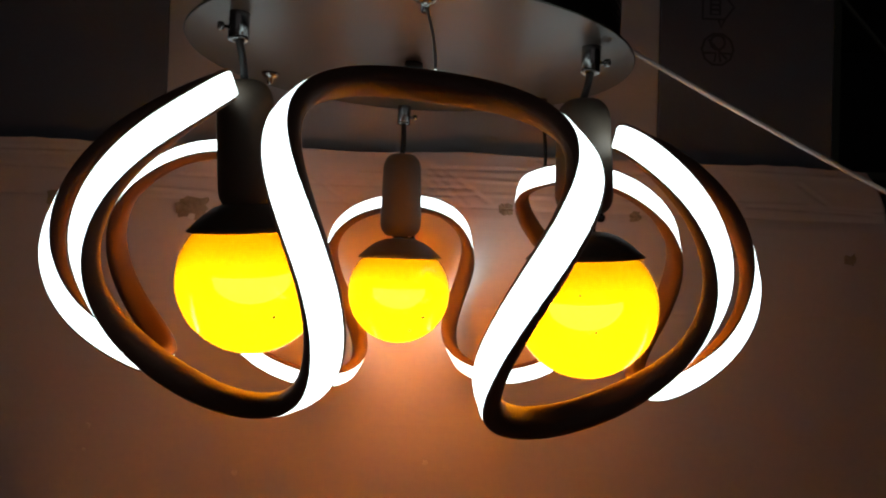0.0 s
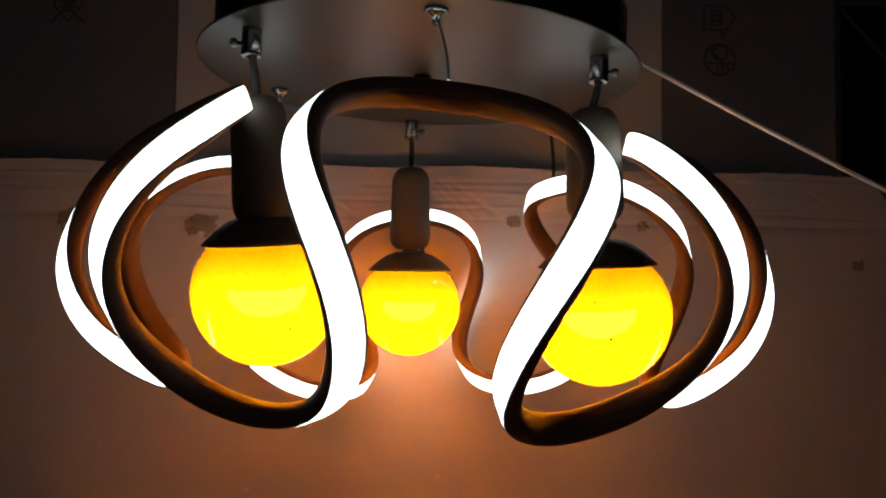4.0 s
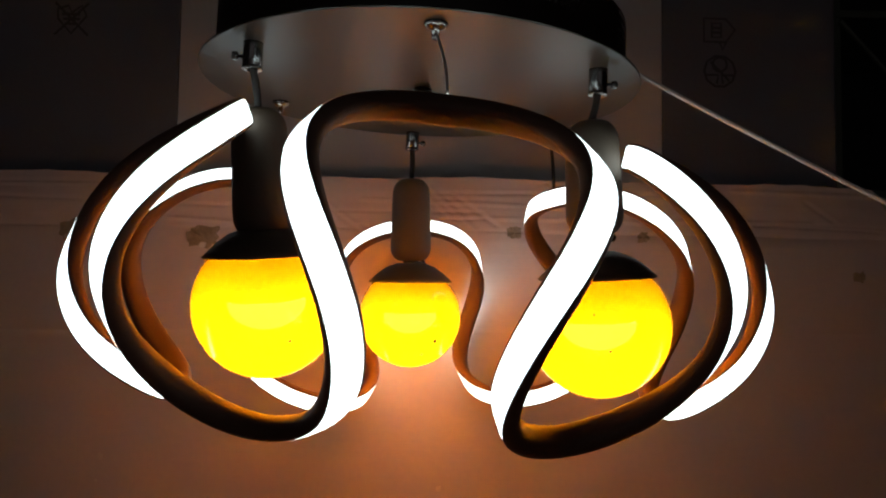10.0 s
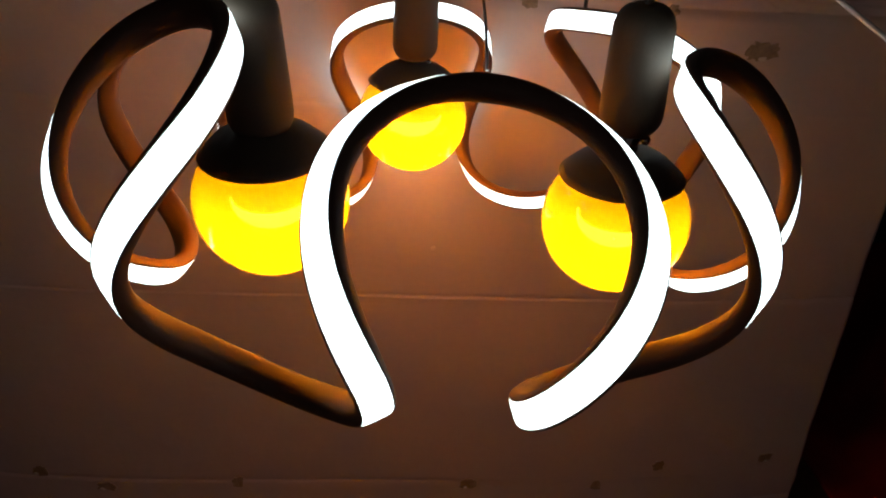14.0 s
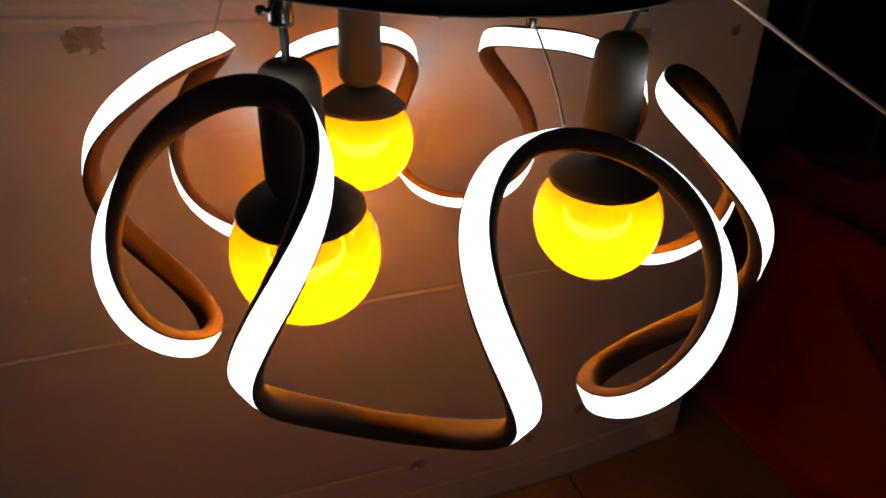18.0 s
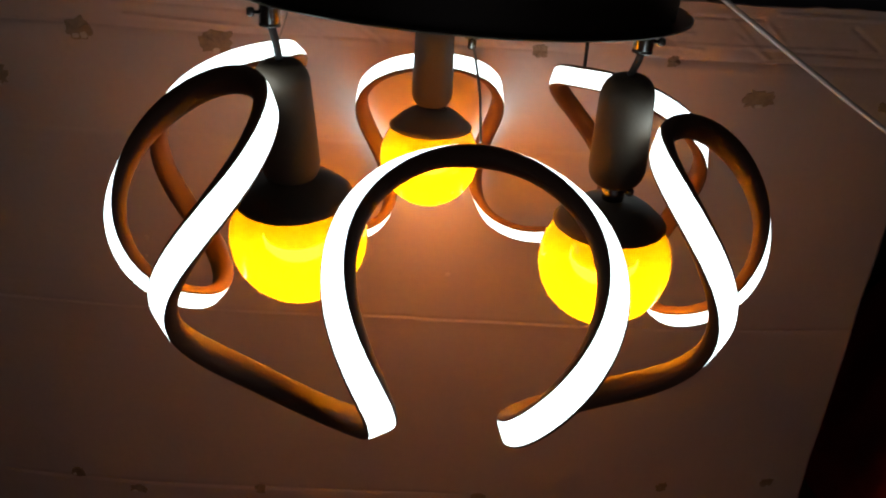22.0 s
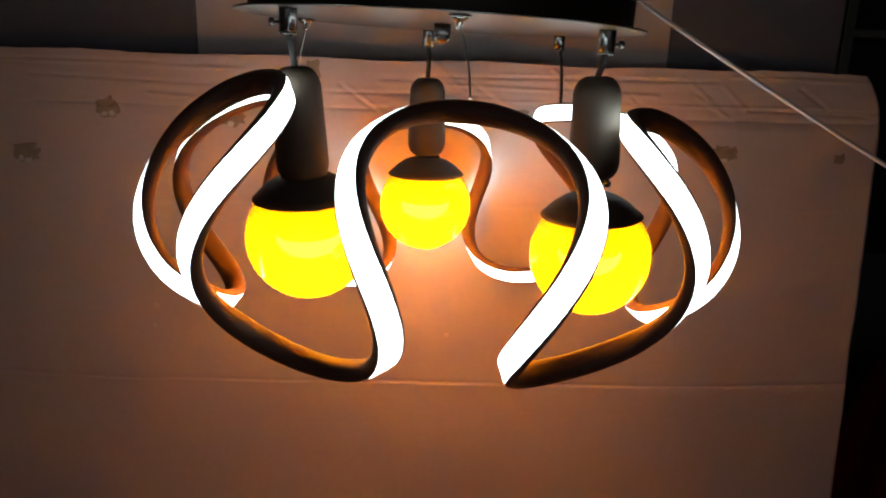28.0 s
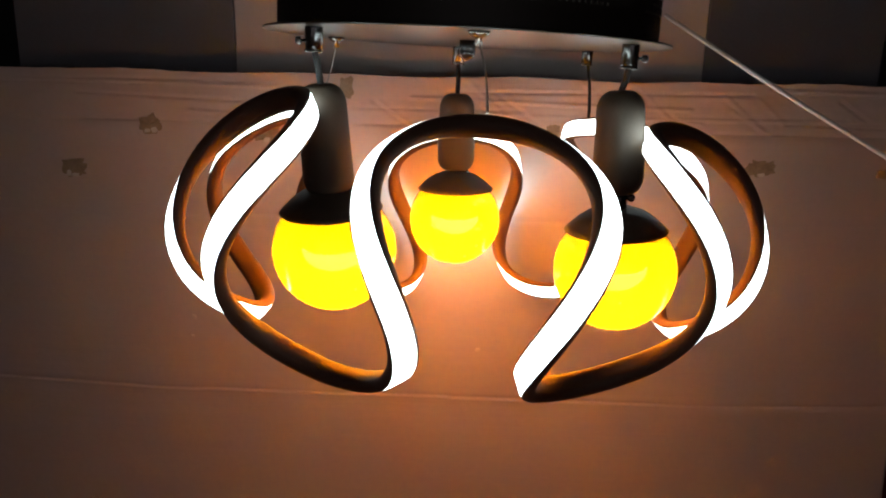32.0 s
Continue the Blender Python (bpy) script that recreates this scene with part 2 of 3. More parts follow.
# ---- the room ----
FLOOR_Z, CEIL_Z = -0.845, 1.60
floor = tagged(mesh_object("floor", block(-2.0, 2.2, -2.6, 1.8, FLOOR_Z - 0.1, FLOOR_Z - 0.004), GROUT), "dark brown tiled floor of the unlit room", "floor", kind="structure")
tagged(mesh_object("ceiling", block(-2.0, 2.2, -2.6, 1.8, CEIL_Z, CEIL_Z + 0.1), PALE), "plain pale ceiling in the dark", "ceiling", kind="structure")
tagged(mesh_object("wall_north", block(-2.0, 2.2, 1.8, 1.9, FLOOR_Z, CEIL_Z), SHADE_WALL), "plain wall, coloured dark to stand in for shade", "wall", kind="structure")
# unseen wall; its opening is invented to hold the fill lamp
south = tagged(new("wall_south"), "unseen pale wall, left open for the added fill lamp", "wall", kind="structure")
part("pier", block(-2.0, -1.2, -2.7, -2.6, FLOOR_Z, CEIL_Z), PALE, south)
part("pier", block(1.4, 2.2, -2.7, -2.6, FLOOR_Z, CEIL_Z), PALE, south)
part("lintel", block(-1.2, 1.4, -2.7, -2.6, 1.3, CEIL_Z), PALE, south)
tagged(mesh_object("wall_west", block(-2.1, -2.0, -2.6, 1.8, FLOOR_Z, CEIL_Z), PALE), "plain pale wall", "wall", kind="structure")
tagged(mesh_object("wall_east", block(2.2, 2.3, -2.6, 1.8, FLOOR_Z, CEIL_Z), SHADE_WALL), "plain wall, coloured dark to stand in for shade", "wall", kind="structure")


# ---- the lamp ----
lamp = tagged(new("chandelier"), "brown chandelier with wavy lit ribbon and three amber globes", "chandelier")

RIB_TURN = [0.00, 12.38, 18.76, 17.65, 13.31, 10.41, 15.23, 30.00]
RIB_RADIUS = [0.1875, 0.1993, 0.2332, 0.2718, 0.2886, 0.2716, 0.2242, 0.2070]
RIB_HEIGHT = [0.1291, 0.1262, 0.1074, 0.0692, 0.0211, -0.0311, -0.0702, -0.0821]
RIB_TILT = (-0.0195, -0.0527)
RIB_SHIFT = (0.0006, -0.0156)
RIB_START = 2.280
BEND_TURN = [1.79, 1.38, -1.97, -7.98, -6.69, 0.39, -1.76, -3.68, 0.78, 0.94, -1.99, -1.06, 6.46, 6.36, -1.18, -2.09, -0.91, 2.07, 0.43, 0.92, -1.06, -1.36, 1.86, 0.47, -0.30, -0.64, 6.89, 8.65, 1.16, 7.72, 4.39, 4.06, 6.53, -1.64, 2.18, 1.95]
BEND_RADIUS = [-0.0118, 0.0098, 0.0095, -0.0284, -0.0117, -0.0016, -0.0067, -0.0047, -0.0037, -0.0000, -0.0014, -0.0175, -0.0252, -0.0089, 0.0034, 0.0012, 0.0129, 0.0242, 0.0392, 0.0337, 0.0039, -0.0126, -0.0149, -0.0073, -0.0035, -0.0026, -0.0098, -0.0122, -0.0037, -0.0124, -0.0161, -0.0110, 0.0055, 0.0010, -0.0002, 0.0195]
BEND_HEIGHT = [0.0003, -0.0071, 0.0004, 0.0010, -0.0033, -0.0101, -0.0067, 0.0146, 0.0001, 0.0035, 0.0249, 0.0118, -0.0020, -0.0039, 0.0015, -0.0046, -0.0210, -0.0248, -0.0110, -0.0388, -0.0418, -0.0137, -0.0057, 0.0041, 0.0035, 0.0058, 0.0172, 0.0195, 0.0020, 0.0128, 0.0178, 0.0012, 0.0221, 0.0039, 0.0022, 0.0011]
TWIST = [0.765, 0.594, 0.423, 0.269, -0.085, -0.358, -0.305, -0.130, -0.214, -0.139, 0.217, 0.258, 0.088, -0.105, -0.290, -0.433, -0.461, -0.298, -0.028, 0.265, 0.408, 0.228, -0.075, -0.302, -0.376, -0.218, 0.018, 0.182, 0.265, 0.254, 0.171, 0.157, 0.188, 0.111, -0.137, -0.197, -0.001, 0.271, 0.461, -0.238, -0.311, -0.043, -0.125, -0.498, -0.674, -0.466, -0.033, 0.467]

def spline(values, s):
    """A uniform cubic B-spline; values(i) gives the control at i."""
    j = math.floor(s)
    t = s - j
    w = ((1 - t) ** 3 / 6, (3 * t ** 3 - 6 * t ** 2 + 4) / 6, (-3 * t ** 3 + 3 * t ** 2 + 3 * t + 1) / 6, t ** 3 / 6)
    return sum(w[k] * values(j - 1 + k) for k in range(4))


def ribbon_point(u):
    """The ribbon's middle line at u degrees round the lamp."""
    m = len(RIB_TURN) - 1

    def local(j):
        k = round(j / (2 * m))
        return k, j - 2 * m * k

    def turn(j):
        k, n = local(j)
        return 60 * k + math.copysign(RIB_TURN[abs(n)], n) if n else 60 * k

    bends = len(BEND_TURN)
    w = u / 360 * bends
    a = spline(turn, u / 30 * m) + spline(lambda j: BEND_TURN[j % bends], w)
    r = spline(lambda j: RIB_RADIUS[abs(local(j)[1])], u / 30 * m) + spline(lambda j: BEND_RADIUS[j % bends], w)
    z = spline(lambda j: RIB_HEIGHT[abs(local(j)[1])], u / 30 * m) + spline(lambda j: BEND_HEIGHT[j % bends], w)
    a = radians(270 + a + RIB_START)
    x, y = r * math.cos(a) + RIB_SHIFT[0], r * math.sin(a) + RIB_SHIFT[1]
    return Vector((x, y, z + RIB_TILT[0] * x + RIB_TILT[1] * y))


def ribbon_frames(steps=900):
    """Points, outward normals and cross directions along the ribbon: a bent strip turns its lit face to the outside of each bend."""
    p = np.array([ribbon_point(360 * k / steps)[:] for k in range(steps)])
    d = (np.roll(p, -1, 0) - np.roll(p, 1, 0)) / 2
    length = np.linalg.norm(d, axis=1)[:, None]
    t = d / length
    n = -(np.roll(t, -1, 0) - np.roll(t, 1, 0)) / 2 / length
    w = np.exp(-0.5 * (np.arange(-10, 11) / 3.8) ** 2)
    n = sum(w[k + 10] * np.roll(n, k, 0) for k in range(-10, 11)) / w.sum()
    n -= (n * t).sum(1)[:, None] * t
    n /= np.linalg.norm(n, axis=1)[:, None]
    b = np.cross(t, n)
    g = np.array([spline(lambda j: TWIST[j % len(TWIST)], len(TWIST) * k / steps) for k in range(steps)])[:, None]
    return p, n * np.cos(g) + b * np.sin(g), b * np.cos(g) - n * np.sin(g)


LINE, OUTWARD, ACROSS = ribbon_frames()


def ribbon(section):
    """Sweeps a closed section of (across, outward) round the ribbon's line."""
    bm = bmesh.new()
    rings = [[bm.verts.new(p + c * b + d * n) for c, d in section] for p, n, b in zip(LINE, OUTWARD, ACROSS)]
    for r, q in zip(rings, rings[1:] + rings[:1]):
        for i in range(len(section)):
            j = (i + 1) % len(section)
            bm.faces.new((r[i], r[j], q[j], q[i]))
    return bm


RW, RD, RB = 0.0105, 0.0055, 0.0074   # half width, and how far the front and the back of the profile lie from its middle line


def channel():
    """The section of the metal profile: a channel with a rounded back and sloping lips beside the strip."""
    arc = [radians(180 * k / 16) for k in range(17)]
    side = RD - 0.0052
    back = [(-RW * math.copysign(abs(math.cos(a)) ** 0.78, math.cos(a)), side - (RB + side) * math.sin(a) ** 0.92) for a in arc]
    pts = [(-RW + 0.0010, RD - 0.0004), (-RW + 0.0002, RD - 0.0018)] + back + [(RW - 0.0002, RD - 0.0018), (RW - 0.0010, RD - 0.0004)]
    return pts + [(RW - 0.0019, RD + 0.0001), (RW - 0.0021, RD - 0.0030), (-RW + 0.0021, RD - 0.0030), (-RW + 0.0019, RD + 0.0001)]


def strip():
    """The section of the silicone strip, slightly domed between the lips."""
    w = RW - 0.0022
    return [(-w, RD - 0.0026), (w, RD - 0.0026), (w, RD - 0.0003), (w * 0.93, RD + 0.0002), (w * 0.6, RD + 0.0006), (-w * 0.6, RD + 0.0006), (-w * 0.93, RD + 0.0002), (-w, RD - 0.0003)]


body = part("light_ribbon", ribbon(channel()), BROWN, lamp, "brown coated metal ribbon", True)
part("diffuser", ribbon(strip()), DIFFUSER, body, "lit white silicone strip", True)

# canopy: a round plate with a perforated drum on it
PLATE_Z, PLATE_R, DRUM_R, DRUM_H = 0.2072, 0.1945, 0.181, 0.048
LEVEL = Matrix.Rotation(radians(1.6), 4, "Y")   # the canopy hangs slightly askew

canopy = part("canopy_plate", lathe([(0, 0), (PLATE_R - 0.0008, 0), (PLATE_R, 0.0008), (PLATE_R - 0.0004, 0.0018), (0, 0.0018)], 128, LEVEL @ Matrix.Translation((-0.0085, 0, PLATE_Z))), PLATE, lamp, "satin metal ceiling plate")


def drum():
    """The drum's wall, with rows of small round holes cut through it."""
    bm = bmesh.new()
    cols, rows = 200, 7
    edges_z = [PLATE_Z + 0.0018 + DRUM_H * k / rows for k in range(rows + 1)]

    def at(a, z):
        return bm.verts.new((DRUM_R * math.cos(a) - 0.0085, DRUM_R * math.sin(a), z))

    for c in range(cols):
        a0, a1 = 2 * math.pi * c / cols, 2 * math.pi * (c + 1) / cols
        for r in range(rows):
            z0, z1 = edges_z[r], edges_z[r + 1]
            corner = [at(a0, z0), at(a1, z0), at(a1, z1), at(a0, z1)]
            if (r in (3, 5) and c % 20 < 11) or (r in (4, 6) and c % 20 in (3, 4, 5, 6, 7, 8, 9, 10, 11, 12)):
                am, zm, rr = (a0 + a1) / 2, (z0 + z1) / 2, 0.0014
                hole = [at(am + rr / DRUM_R * math.cos(math.pi * (k / 4 + 1.25)), zm + rr * math.sin(math.pi * (k / 4 + 1.25))) for k in range(8)]
                for k in range(4):
                    n = (k + 1) % 4
                    bm.faces.new((corner[k], corner[n], hole[2 * n], hole[(2 * k + 1) % 8], hole[2 * k]))
            else:
                bm.faces.new(corner)
    bmesh.ops.remove_doubles(bm, verts=bm.verts, dist=1e-5)
    bmesh.ops.transform(bm, matrix=LEVEL, verts=bm.verts)
    return bm


shell = part("drum", drum(), BLACK, canopy, "black perforated sheet metal drum")
# pale sleeve added so the holes read as bright specks
part("hole_back", lathe([(DRUM_R - 0.003, PLATE_Z + 0.003), (DRUM_R - 0.003, PLATE_Z + DRUM_H)], 96, LEVEL @ Matrix.Translation((-0.0085, 0, 0))), HOLE_BACK, shell, "added pale sleeve that brightens the holes", True)
part("centre_nut", lathe([(0, 0.0), (0.0082, 0.0), (0.0082, -0.009), (0.0078, -0.0095), (0.0082, -0.0105), (0.0072, -0.0150), (0.0045, -0.0180), (0, -0.0192)], 28, LEVEL @ Matrix.Translation((-0.007, -0.005, PLATE_Z))), CHROME, canopy, "chrome dome nut", True)


HANG = 0.0026   # the fittings' shift with the tilt


def gland(x, y, r, h, turn, name="cable_gland"):
    if turn is None and r < 0.006:   # a flanged cup with a short nozzle
        shape = [(0, 0), (0.0085, -0.0003), (0.0088, -0.0014), (0.0070, -0.0034), (0.0046, -0.0050), (0.0028, -0.0056), (0.0028, -0.0105), (0.0020, -0.0115), (0, -0.0115)]
    else:
        shape = [(0, 0), (r * 1.02, 0), (r, -0.001), (r, -h * 0.86), (r * 0.97, -h * 0.87), (r * 0.97, -h * 0.89), (r * 1.03, -h * 0.9), (r * 1.03, -h * 0.97), (r * 0.9, -h), (r * 0.5, -h), (r * 0.5, -h * 0.96), (0, -h * 0.96)]
    bm = lathe(shape, 28, LEVEL @ Matrix.Translation((x - HANG, y, PLATE_Z)))
    g = part(name, bm, CHROME, canopy, "chrome cable gland", True)
    if turn is not None:
        m = LEVEL @ Matrix.Translation((x - HANG, y, PLATE_Z - h * 0.55)) @ Matrix.Rotation(turn, 4, "Z") @ Matrix.Rotation(math.pi / 2, 4, "Y")
        part("clamp_screw", lathe([(0, r), (0.0015, r), (0.0013, r + 0.003), (0.0028, r + 0.003), (0.0033, r + 0.0042), (0.0033, r + 0.0068), (0.0024, r + 0.008), (0, r + 0.008)], 14, m), CHROME, g, "", True)
    return g


GLOBES = [((-0.1208, -0.0782, 0.0121), (-0.1282, -0.0955, 0.1639), (-0.1334, -0.1088), 3.4, 0.099),
          ((-0.0124, 0.1761, -0.0053), (-0.0132, 0.1727, 0.152), (-0.016, 0.1793), 0.3, 0.094),
          ((0.1446, -0.0671, -0.0022), (0.1361, -0.0768, 0.1639), (0.1366, -0.0854), 0.0, 0.092)]
GLOBE_R = 0.0578
glass_balls = []
for (gx, gy, gz), (sx, sy, sz), (bx, by), turn, length in GLOBES:
    g, s = Vector((gx, gy, gz)), Vector((sx, sy, sz))
    axis = (s - g).normalized()
    lean = Matrix.Translation(g) @ axis.to_track_quat("Z", "Y").to_matrix().to_4x4()
    top = (s - g).length
    gland(bx, by, 0.0075, 0.021, turn)
    a, b = LEVEL @ Vector((bx - HANG, by, PLATE_Z - 0.018)), s
    foot = top - length
    outline = [(0, top), (0.006, top)] + [(0.0080 + 0.0134 * math.sin(a), top - 0.018 + 0.018 * math.cos(a)) for a in [radians(10 * k) for k in range(10)]]
    outline += [(0.0230, foot + 0.026)] + [(0.0120 + 0.0111 * math.cos(a), foot + 0.016 - 0.016 * math.sin(a)) for a in [radians(11.25 * k) for k in range(9)]] + [(0, foot)]
    body = part("pendant_body", lathe(outline, 48, lean), WOOD, lamp, "dark brown rounded pendant holder", True)
    part("cord", tube([a.lerp(b, k / 8) + Vector((0.0008, 0, 0)) * math.sin(math.pi * k / 8) for k in range(9)], 0.0029), CORD, body, "black cord")
    part("neck", lathe([(0, foot + 0.004), (0.009, foot + 0.004), (0.009, 0.055), (0, 0.055)], 24, lean), CHROME, body, "", True)
    part("set_screw", lathe([(0, 0.008), (0.0022, 0.008), (0.0022, 0.0125), (0.0036, 0.013), (0.0036, 0.016), (0.0022, 0.0175), (0, 0.0175)], 14, lean @ Matrix.Translation((0, 0, foot - 0.003)) @ Matrix.Rotation(math.pi / 2, 4, "Y")), CHROME, body, "", True)
    capz = 0.0395
    part("cap", lathe([(0, 0.0615), (0.016, 0.0605), (0.027, 0.0565), (0.036, 0.0505), (0.043, capz + 0.0045), (0.0478, capz), (0.0468, capz - 0.0008), (0.041, capz + 0.003), (0, 0.055)], 48, lean), WOOD, body, "dark brown dished cap", True)
    steps = 26
    lo = math.asin(0.0415 / GLOBE_R)
    globe = part("globe", lathe([(GLOBE_R * math.cos(t), GLOBE_R * math.sin(t)) for t in [lo - (lo + math.pi / 2) * k / steps for k in range(steps)]] + [(0, -GLOBE_R)], 64, lean), AMBER, body, "glowing amber glass globe", True)
    glass_balls.append(globe)
    base = part("bulb", lathe([(0, 0.053), (0.012, 0.053), (0.013, 0.036), (0.019, 0.024), (0.027, 0.010), (0.0288, 0.004), (0, 0.004)], 32, lean), BULB_BASE, body, "white plastic bulb inside the globe", True)
    part("lit_dome", lathe([(0.0290, 0.0035)] + [(0.030 * math.cos(a), 0.002 - 0.021 * math.sin(a)) for a in [radians(10 * k) for k in range(0, 9)]] + [(0, -0.019)], 32, lean), BULB, base, "glowing bulb dome", True)

# specks of dirt on the globes
for owner, way, size in ((0, (0.46, -0.77, -0.442), 0.0015), (1, (0.488, -0.762, -0.426), 0.0023), (1, (0.242, -0.690, -0.682), 0.0021), (2, (-0.287, -0.939, 0.187), 0.0009), (2, (-0.076, -0.957, -0.279), 0.0014)):
    out = Vector(way).normalized()
    spot = Matrix.Translation(Vector(GLOBES[owner][0]) + out * GLOBE_R) @ out.to_track_quat("Z", "Y").to_matrix().to_4x4()
    part("dirt_speck", lathe([(0, size * 0.4), (size * 0.7, size * 0.3), (size, -size * 0.2)], 10, spot), CORD, glass_balls[owner], "dark speck of dirt", True)

# three hanging wires and the ribbon's own cord
for (ax, ay), u, mat, rad, name in (((0.0045, -0.1695), 0.0, STEEL, 0.0009, "hanging_wire"), ((-0.146, 0.065), 240, STEEL, 0.0009, "hanging_wire"), ((0.1285, 0.100), 120, CORD, 0.0018, "ribbon_cord")):
    e = ribbon_point(u)
    a = LEVEL @ Vector((ax - HANG, ay, PLATE_Z - 0.006))
    b = e + (Vector(ACROSS[0]) * (RW - 0.0015) + Vector(OUTWARD[0]) * (RD + 0.001) if u == 0.0 else Vector((0, 0, 0.004)))
    gland(ax, ay, 0.0048 if mat is STEEL else 0.0062, 0.008 if mat is STEEL else 0.016, None, "wire_gripper" if mat is STEEL else "cable_gland")
    part(name, tube([a.lerp(b, k / 10) + Vector((0.002, 0, 0)) * math.sin(math.pi * k / 10) for k in range(11)], rad, 8), mat, lamp, "thin steel wire" if mat is STEEL else "black cord")

# the cord from the ceiling to the canopy
part("ceiling_cord", tube([(0, 0, PLATE_Z + 0.0018), (0, 0, 0.8), (0, 0, CEIL_Z)], 0.004), CORD, lamp, "black hanging cord")
p0, dv = Vector((0.190, 0.010, 0.236)), Vector((0.699, -0.184, -0.385))
cable_pts = [p0 + dv * s + Vector((-0.012, -0.003, -0.067)) * s * (1 - s) for s in [k / 24 for k in range(25)]]
last = cable_pts[-1]
cable_pts += [last + Vector((0.12, -0.03, -0.06)) * k + Vector((0, 0, -0.05)) * k * k for k in (0.5, 1, 1.6, 2.2)]
end = cable_pts[-1]
cable_pts += [Vector((end.x + 0.1, end.y - 0.03, FLOOR_Z + 0.1)), Vector((end.x + 0.16, end.y - 0.03, FLOOR_Z + 0.004))]
part("power_cable", tube(cable_pts, 0.0021), WHITE_CORD, lamp, "white power cable")

# ---- the backing board: an opened white carton standing behind the lamp ----
def bow(x):
    """The sheet's ends bend away from the lamp."""
    return 0.15 * max(0.0, abs(x) - 0.3) ** 2


def board_y(x, z):
    return 0.293 - 0.0244 * z + 0.0164 * x + bow(x)


TOP, BOTTOM = 0.172, FLOOR_Z
CREASES = ((0.102, 0.0, 0.0042, 0.003), (-0.030, 0.004, 0.0012, 0.004), (-0.313, -0.005, 0.0034, 0.0024), (-0.686, -0.012, 0.0030, 0.005), (-0.762, 0.012, 0.0018, 0.005))


folds = random.Random(5)
WRINKLES = []
for k in range(15):   # long flat folds, and a few slanting ones
    ax, az, run = folds.uniform(-0.9, 0.5), folds.uniform(0.108, 0.166), folds.uniform(0.12, 0.5)
    WRINKLES.append((ax, az, ax + run, az + folds.uniform(-0.010, 0.006), folds.choice((-1, 1)) * folds.uniform(0.0018, 0.0036)))
for k in range(14):
    ax, az, run = folds.uniform(-0.5, 0.6), folds.uniform(0.13, 0.168), folds.uniform(0.03, 0.08)
    WRINKLES.append((ax, az, ax + run, az - run * folds.uniform(0.5, 0.9), folds.choice((-1, 1)) * folds.uniform(0.0016, 0.0030)))


def board_relief(x, z):
    """How far the sheet stands out of its plane, towards the lamp."""
    d = 0.0
    for cz, slope, depth, wide in CREASES:
        e = z - (cz + slope * x + 0.0022 * noise.noise((x * 6, cz * 9, 0.3)) + 0.0016 * math.floor(2 * noise.noise((x * 2.3, cz * 5, 8.3)) + 0.5))
        keep = 0.55 + 0.45 * noise.noise((x * 3.1, cz * 7, 1.7))
        d -= 1.15 * depth * keep * math.exp(-abs(e) / (0.75 * wide))
        d += 0.55 * depth * keep * math.exp(-((e + 1.6 * wide) / (1.1 * wide)) ** 2)
    if z > 0.095:
        k = min(1.0, (z - 0.095) / 0.03)
        d += k * (0.0022 * noise.noise((x * 4, z * 22, 4.0)) + 0.0010 * noise.noise((x * 24, z * 60, 7.0)))
        for ax, az, bx, bz, deep in WRINKLES:
            t = min(1.0, max(0.0, ((x - ax) * (bx - ax) + (z - az) * (bz - az)) / ((bx - ax) ** 2 + (bz - az) ** 2)))
            e = math.hypot(x - ax - t * (bx - ax), z - az - t * (bz - az))
            if e < 0.012:
                d += deep * (1.2 * math.exp(-e / 0.0024) - 0.45 * math.exp(-(e / 0.006) ** 2))
    if z < -0.70:
        d += 0.003 * noise.noise((x * 4, z * 12, 6.0))
    d += 0.0035 * noise.noise((x * 1.6, z * 1.9, 3.0)) + 0.0009 * noise.noise((x * 7, z * 26, 5.0))
    return d


def right_edge(z):
    e = 0.641 + (TOP - z) * 0.070 + 0.003 * noise.noise((z * 9, 2.2, 0))
    if z > 0.06:
        e -= 0.03 * ((z - 0.06) / (TOP - 0.06)) ** 3
    return e * (1 + bow(e) / 1.9)


def board():
    zs, z = [], BOTTOM
    while z < TOP - 1e-4:
        zs.append(z)
        near = min(abs(z - c[0]) for c in CREASES)
        z += 0.0018 if near < 0.016 else (0.0020 if z > 0.09 else 0.014)
    zs.append(TOP)
    n = 480
    bm = bmesh.new()
    front, back = [], []
    for z in zs:
        x0, x1 = -1.15, right_edge(z)
        row, rear = [], []
        for k in range(n + 1):
            x = x0 + (x1 - x0) * k / n
            zz = z + (0.004 * noise.noise((x * 7, 0, 0)) + 0.0015 * noise.noise((x * 40, 1, 0))) * max(0.0, (z - 0.12) / (TOP - 0.12))
            y = board_y(x, zz) - board_relief(x, zz)
            row.append(bm.verts.new((x, y, zz)))
            rear.append(bm.verts.new((x, board_y(x, zz) + 0.006, zz)))
        front.append(row), back.append(rear)
    for rows in (front, back):
        for a, b in zip(rows, rows[1:]):
            for k in range(n):
                bm.faces.new((a[k], a[k + 1], b[k + 1], b[k]))
    for a, b in ((front[0], back[0]), (front[-1], back[-1])):
        for k in range(n):
            bm.faces.new((a[k], a[k + 1], b[k + 1], b[k]))
    for a, b, c, d in zip(front, front[1:], back, back[1:]):
        bm.faces.new((a[0], b[0], d[0], c[0]))
        bm.faces.new((a[-1], b[-1], d[-1], c[-1]))
    return bm


card = tagged(mesh_object("cardboard_sheet", board(), CARD, True), "creased white cardboard sheet with brown tape scraps", "cardboard")


